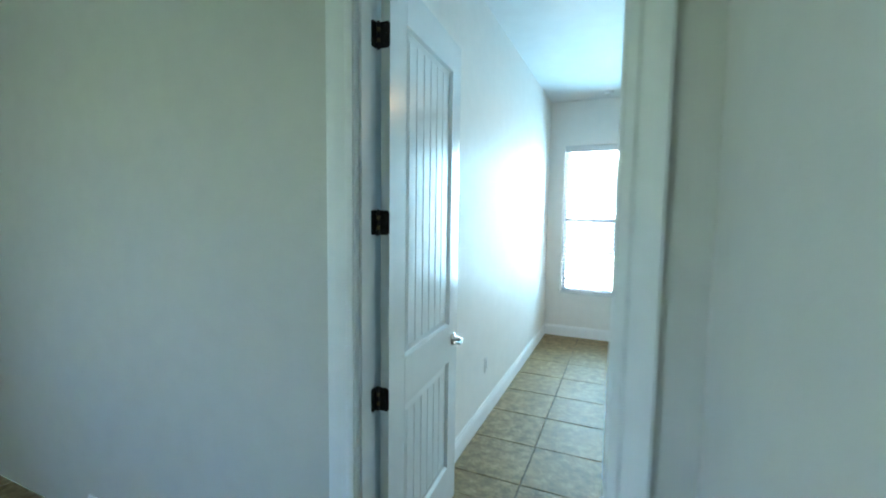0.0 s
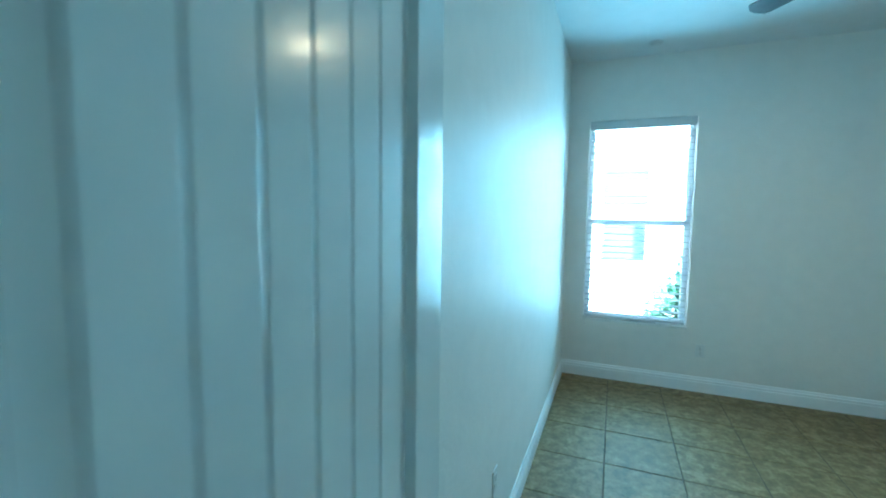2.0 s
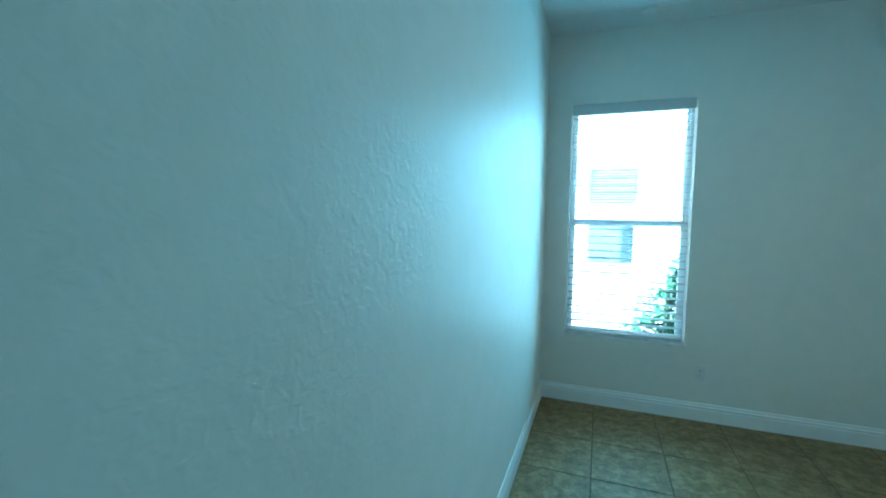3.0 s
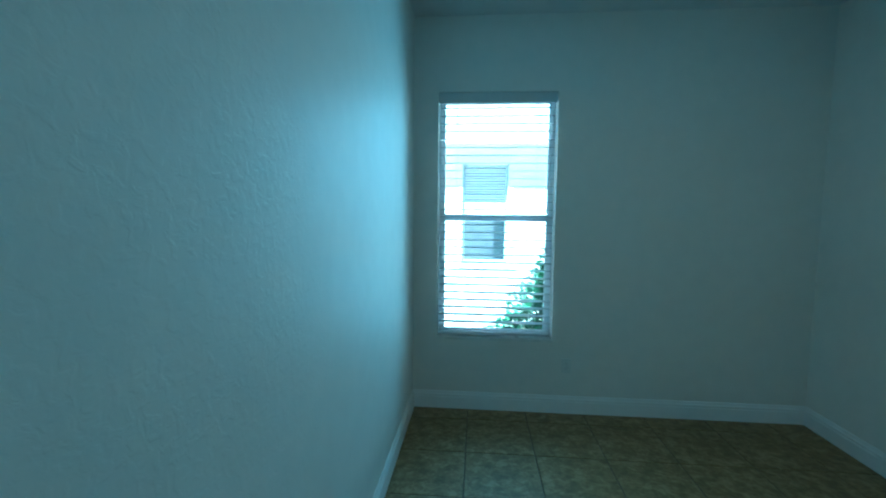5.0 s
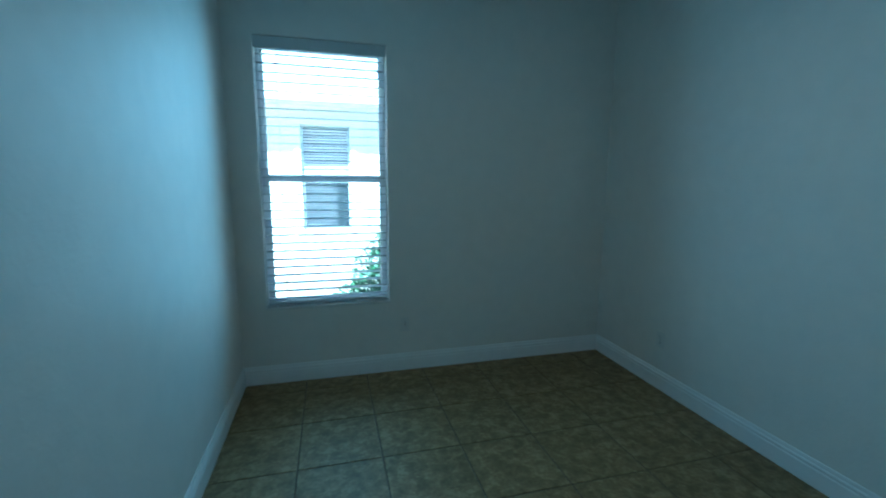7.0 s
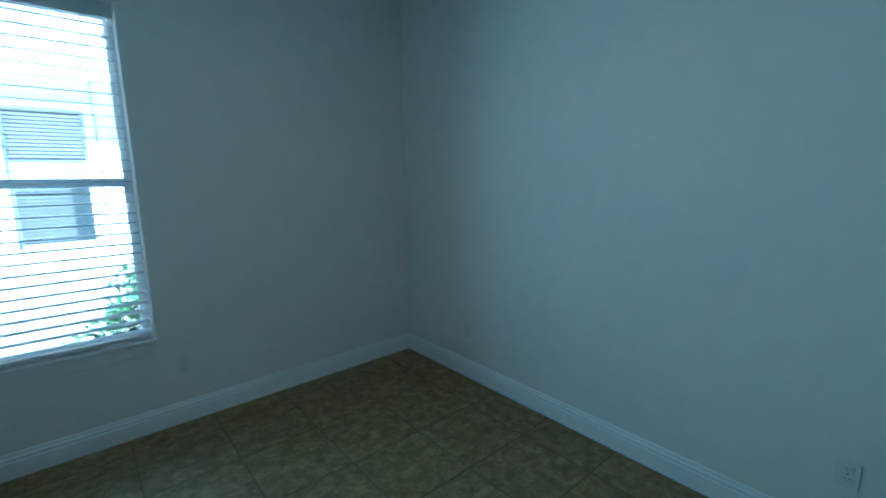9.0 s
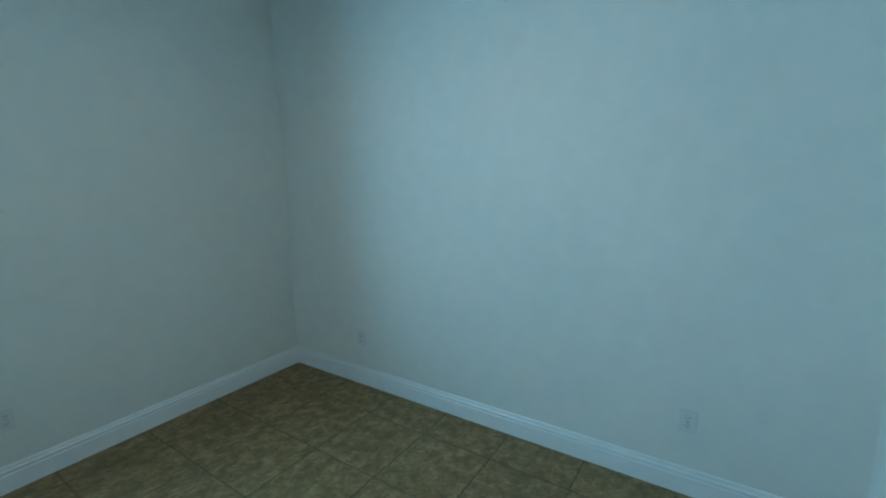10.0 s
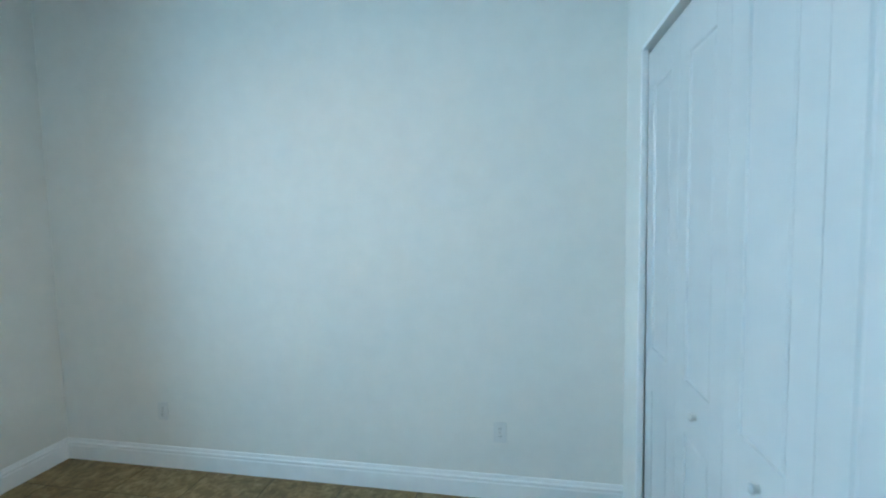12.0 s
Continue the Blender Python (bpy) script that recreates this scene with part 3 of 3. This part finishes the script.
# ---- outlets ----
def outlet(m, label):
    """Duplex outlet: plate in local x (across), z (up), facing local -y."""
    o = thing("wall_outlet", label, "wall outlet", m, group="wall outlets")
    piece("cover_plate", boxes((-0.036, 0.036, -0.006, 0, -0.058, 0.058), bevel=0.0025), PLASTIC, o)
    for z in (0.021, -0.021):
        bm = boxes((-0.0165, 0.0165, -0.0085, -0.005, z - 0.014, z + 0.014), bevel=0.0015)
        r = piece("receptacle", bm, PLASTIC, o)
        piece("slot", boxes((-0.008, -0.0055, -0.0090, -0.0083, z - 0.001, z + 0.007), (0.0055, 0.008, -0.0090, -0.0083, z - 0.001, z + 0.007), (-0.002, 0.002, -0.0090, -0.0083, z - 0.009, z - 0.005)), SLOT, r)
    piece("screw", boxes((-0.003, 0.003, -0.0072, -0.0055, -0.003, 0.003)), NICKEL, o)
    return o


outlet(pose(1.211, 0, 0.382), "white duplex outlet on the window wall")
outlet(pose(W, -0.765, 0.372, 0, 0, -90), "white duplex outlet on the plain wall")
outlet(pose(W, -2.915, 0.384, 0, 0, -90), "white duplex outlet on the plain wall")
outlet(pose(0, -2.63, 0.43, 0, 0, 90), "white duplex outlet beside the open door")

# ---- ceiling fan ----
FX, FY = 1.5, -1.86
fan = thing("ceiling_fan", "nickel ceiling fan with dark blades and lit round lamp", "ceiling fan", pose(FX, FY, H))
piece("canopy", turned([(0.0005, 0), (0.07, 0), (0.07, -0.02), (0.055, -0.055), (0.02, -0.07), (0.0005, -0.07)]), NICKEL, fan, smooth=True)
piece("downrod", turned([(0.0005, -0.06), (0.013, -0.06), (0.013, -0.16), (0.0005, -0.16)], 16), NICKEL, fan, smooth=True)
piece("motor_housing", turned([(0.0005, -0.14), (0.035, -0.14), (0.06, -0.155), (0.085, -0.185), (0.099, -0.22), (0.104, -0.27), (0.104, -0.307), (0.0005, -0.307)], 40), NICKEL, fan, smooth=True)
piece("shadow_ring", turned([(0.0005, -0.306), (0.096, -0.306), (0.096, -0.316), (0.0005, -0.316)], 40), BRONZE, fan, smooth=False)
piece("light_rim", turned([(0.0005, -0.315), (0.101, -0.315), (0.104, -0.319), (0.104, -0.348), (0.099, -0.354), (0.0005, -0.354)], 40), NICKEL, fan, smooth=True)
piece("lamp_shade", turned([(0.0005, -0.352), (0.096, -0.352), (0.096, -0.357), (0.088, -0.365), (0.06, -0.371), (0.03, -0.374), (0.0005, -0.375)], 40), LAMP_GLASS, fan, smooth=True)
for i in range(5):
    a = radians(72 * i + 54)
    rot_m = Matrix.Rotation(a, 4, 'Z')
    bm = boxes((0.09, 0.21, -0.016, 0.016, -0.272, -0.266), (0.19, 0.25, -0.04, 0.04, -0.268, -0.264), bevel=0.002)
    bmesh.ops.transform(bm, matrix=rot_m, verts=bm.verts)
    iron = piece("blade_iron", bm, NICKEL, fan)
    bm = bmesh.new()
    outline = []
    for k in range(17):
        u = k / 16
        x = 0.20 + 0.44 * u
        w = 0.048 + 0.022 * u - (0.05 * max(0, (u - 0.9) / 0.1) ** 2)
        outline.append((x, w))
    top = [bm.verts.new((x, w, -0.258)) for x, w in outline] + [bm.verts.new((x, -w, -0.258)) for x, w in reversed(outline)]
    f = bm.faces.new(top)
    ex = bmesh.ops.extrude_face_region(bm, geom=[f])
    bmesh.ops.translate(bm, vec=(0, 0, -0.006), verts=[v for v in ex["geom"] if isinstance(v, bmesh.types.BMVert)])
    bmesh.ops.recalc_face_normals(bm, faces=bm.faces)
    bmesh.ops.transform(bm, matrix=rot_m @ Matrix.Translation((0, 0, -0.261)) @ Matrix.Rotation(radians(11), 4, 'X') @ Matrix.Translation((0, 0, 0.261)), verts=bm.verts)
    piece("blade", bm, BLADE, iron)

det = thing("smoke_detector", "small round white detector on the ceiling", "smoke detector", pose(0.70, -0.30, H))
piece("base", turned([(0.0005, 0), (0.055, 0), (0.055, -0.008), (0.0005, -0.008)], 28), PLASTIC, det, smooth=False)
piece("cover", turned([(0.0005, -0.008), (0.05, -0.008), (0.048, -0.022), (0.03, -0.03), (0.0005, -0.031)], 28), PLASTIC, det, smooth=True)

# ---- outside ----
YN = 4.6
structure("ground", boxes((-400, 400, YN, 800, -0.4, -0.18), (-400, 400, -800, -9.2, -0.4, -0.18), (-400, -3.0, -9.2, 0.2, -0.4, -0.18), (-3.0, -0.2, Y_DOOR, 0.2, -0.4, -0.18), (3.2, 400, -9.2, 0.2, -0.4, -0.18)), GRASS, "flat mown lawn between the houses", "ground")
structure("side_yard", boxes((-400, 400, 0.2, YN, -0.4, -0.18)), GRAVEL, "pale gravel strip between the two houses", "ground")
house = thing("neighbour_house", "white stucco house with a blinded window across the lawn", "house")
NX0, NX1, NZ0, NZ1 = 0.215, 1.045, 0.65, 2.455
part("wall", boxes((-9, NX0, YN, YN + 0.25, -0.2, 2.80), (NX1, 10, YN, YN + 0.25, -0.2, 2.80), (NX0, NX1, YN, YN + 0.25, -0.2, NZ0), (NX0, NX1, YN, YN + 0.25, NZ1, 2.80)), STUCCO, house)
part("soffit", boxes((-9.5, 10.5, YN - 0.4, YN, 2.775, 2.80)), SOFFIT, house)
part("fascia", boxes((-9.5, 10.5, YN - 0.43, YN - 0.4, 2.765, 2.95)), TRIM, house)
rbm = bmesh.new()
rv = [rbm.verts.new(c) for c in ((-9.6, YN - 0.434, 2.95), (10.6, YN - 0.434, 2.95), (10.6, YN + 5, 4.99), (-9.6, YN + 5, 4.99))]
rf = rbm.faces.new(rv)
rx = bmesh.ops.extrude_face_region(rbm, geom=[rf])
bmesh.ops.translate(rbm, vec=(0, 0, 0.05), verts=[v for v in rx["geom"] if isinstance(v, bmesh.types.BMVert)])
bmesh.ops.recalc_face_normals(rbm, faces=rbm.faces)
part("roof", rbm, ROOF, house)
nw = part("window", boxes((NX0, NX0 + 0.04, YN + 0.1, YN + 0.16, NZ0, NZ1), (NX1 - 0.04, NX1, YN + 0.1, YN + 0.16, NZ0, NZ1), (NX0 + 0.04, NX1 - 0.04, YN + 0.1, YN + 0.16, NZ0, NZ0 + 0.05),
                         (NX0 + 0.04, NX1 - 0.04, YN + 0.1, YN + 0.16, NZ1 - 0.05, NZ1), (NX0 + 0.04, NX1 - 0.04, YN + 0.1, YN + 0.16, 1.48, 1.53)), VINYL, house)
part("pane", boxes((NX0 + 0.04, NX1 - 0.04, YN + 0.14, YN + 0.145, NZ0 + 0.05, NZ1 - 0.05)), DARK_GLASS, nw)
for i in range(36):
    z = NZ0 + 0.07 + i * 0.048
    if z < NZ1 - 0.08:
        part("blind_slat", boxes((NX0 + 0.045, NX1 - (0.24 if z < 1.48 else 0.045), YN + 0.125, YN + 0.132, z, z + 0.034)), SHADE_SLAT, nw)
# added in front of the lower slats only to darken them
part("blind_dimmer", boxes((NX0 + 0.04, NX1 - 0.04, YN + 0.105, YN + 0.107, NZ0 + 0.05, 1.48)), DIM_SHEET, nw)
part("window_surround", boxes((NX0 - 0.1, NX0, YN - 0.025, YN, NZ0, NZ1 + 0.1), (NX1, NX1 + 0.1, YN - 0.025, YN, NZ0, NZ1 + 0.1), (NX0, NX1, YN - 0.025, YN, NZ1, NZ1 + 0.1)), STUCCO, house)
part("sill", boxes((NX0 - 0.1, NX1 + 0.1, YN - 0.04, YN + 0.1, NZ0 - 0.08, NZ0)), STUCCO, house)

shrub = thing("shrub", "leafy dark green shrub on the gravel side yard", "shrub", pose(1.9, 2.45, -0.18))
tb = bmesh.new()
leaf_rng = random.Random(5)
for k in range(7):
    a, lean = k * 0.9, 0.25 + 0.1 * (k % 3)
    base = Vector((0.05 * math.cos(a), 0.05 * math.sin(a), 0))
    tip = Vector((lean * 2 * math.cos(a), lean * math.sin(a), 1.0 + 0.12 * (k % 4)))
    rings = []
    for u in (0, 0.35, 0.7, 1):
        c = base.lerp(tip, u) + Vector((0.04 * math.sin(5 * u + k), 0.03 * math.cos(4 * u), 0))
        r = 0.03 * (1 - 0.75 * u)
        rings.append([tb.verts.new(c + Vector((r * math.cos(b), r * math.sin(b), 0))) for b in [2 * math.pi * j / 7 for j in range(7)]])
    for p, q in zip(rings, rings[1:]):
        for j in range(7):
            tb.faces.new((p[j], p[(j + 1) % 7], q[(j + 1) % 7], q[j]))
piece("trunk", tb, BARK, shrub)
verts, faces = [], []
for k in range(18000):
    a, u = leaf_rng.uniform(0, 2 * math.pi), leaf_rng.random()
    zz = 0.02 + 2.05 * u
    lump = 0.75 + 0.25 * math.sin(3 * a + 4 * u) + 0.12 * math.sin(7 * a - 9 * u)
    rad = 1.45 * (1 - u) ** 0.9 * lump * (0.35 + 0.65 * leaf_rng.random() ** 0.5)
    c = Vector((rad * math.cos(a), 0.8 * rad * math.sin(a), zz))
    d = Vector((math.cos(a) + leaf_rng.uniform(-1, 1), math.sin(a) + leaf_rng.uniform(-1, 1), leaf_rng.uniform(-0.4, 0.9))).normalized()
    e = d.cross(Vector((leaf_rng.uniform(-1, 1), leaf_rng.uniform(-1, 1), leaf_rng.uniform(-1, 1)))).normalized()
    l, w = leaf_rng.uniform(0.035, 0.065), leaf_rng.uniform(0.014, 0.024)
    i = len(verts)
    verts += [c - d * l, c + e * w, c + d * l, c - e * w]
    faces.append((i, i + 1, i + 2, i + 3))
me = bpy.data.meshes.new("crown")
me.from_pydata([tuple(v) for v in verts], [], faces)
me.materials.append(LEAF)
crown = new("crown", me)
crown.parent = shrub
tagged(crown, kind="stuff")

# ---- floor with its tiles ----
PT, GR, TX, TY = 0.452, 0.0065, 0.447, -1.085
floor = structure("floor", boxes((-2.8, 2.65, -9.0, Y_HALL, -0.2, -0.0035), (-0.05, W + 0.05, Y_HALL, 0.05, -0.2, -0.0035)), GROUT, "beige mottled ceramic tiles in a square grid with dark grout", "floor")
tile_meshes = {}


def tile(cx, cy, sx, sy):
    key = (round(sx, 3), round(sy, 3))
    if key not in tile_meshes:
        bm = bmesh.new()
        hx, hy, b = sx / 2, sy / 2, 0.0025
        loops = [[bm.verts.new((x * (hx - i), y * (hy - i), z)) for x, y in ((-1, -1), (1, -1), (1, 1), (-1, 1))] for i, z in ((0, -0.008), (0, -b), (b, 0))]
        for la, lb in zip(loops, loops[1:]):
            for i in range(4):
                bm.faces.new((la[i], la[(i + 1) % 4], lb[(i + 1) % 4], lb[i]))
        bm.faces.new(loops[-1])
        tile_meshes[key] = mesh_of("floor_tile", bm, TILE)
    ob = new("floor_tile", tile_meshes[key])
    ob.parent = floor
    ob.matrix_basis = Matrix.Translation((cx, cy, random.uniform(-0.0004, 0.0004))) @ Matrix.Rotation(radians(random.uniform(-0.12, 0.12)), 4, 'X')


def lay(x_lo, x_hi, y_lo, y_hi):
    i = math.floor((x_lo - TX) / PT)
    while TX + i * PT < x_hi:
        j = math.floor((y_lo - TY) / PT)
        while TY + j * PT < y_hi:
            a0, a1 = max(TX + i * PT + GR / 2, x_lo), min(TX + (i + 1) * PT - GR / 2, x_hi)
            b0, b1 = max(TY + j * PT + GR / 2, y_lo), min(TY + (j + 1) * PT - GR / 2, y_hi)
            if a1 - a0 > 0.012 and b1 - b0 > 0.012:
                tile((a0 + a1) / 2, (b0 + b1) / 2, a1 - a0, b1 - b0)
            j += 1
        i += 1


lay(0, W, Y_CLOSET, 0)
lay(0, X_PASS, Y_HALL, Y_CLOSET)
lay(-2.8, 2.6, -9.0, Y_HALL)
lay(X_PASS + 0.11, W, Y_DOOR + 0.01, Y_CLOSET - 0.115)
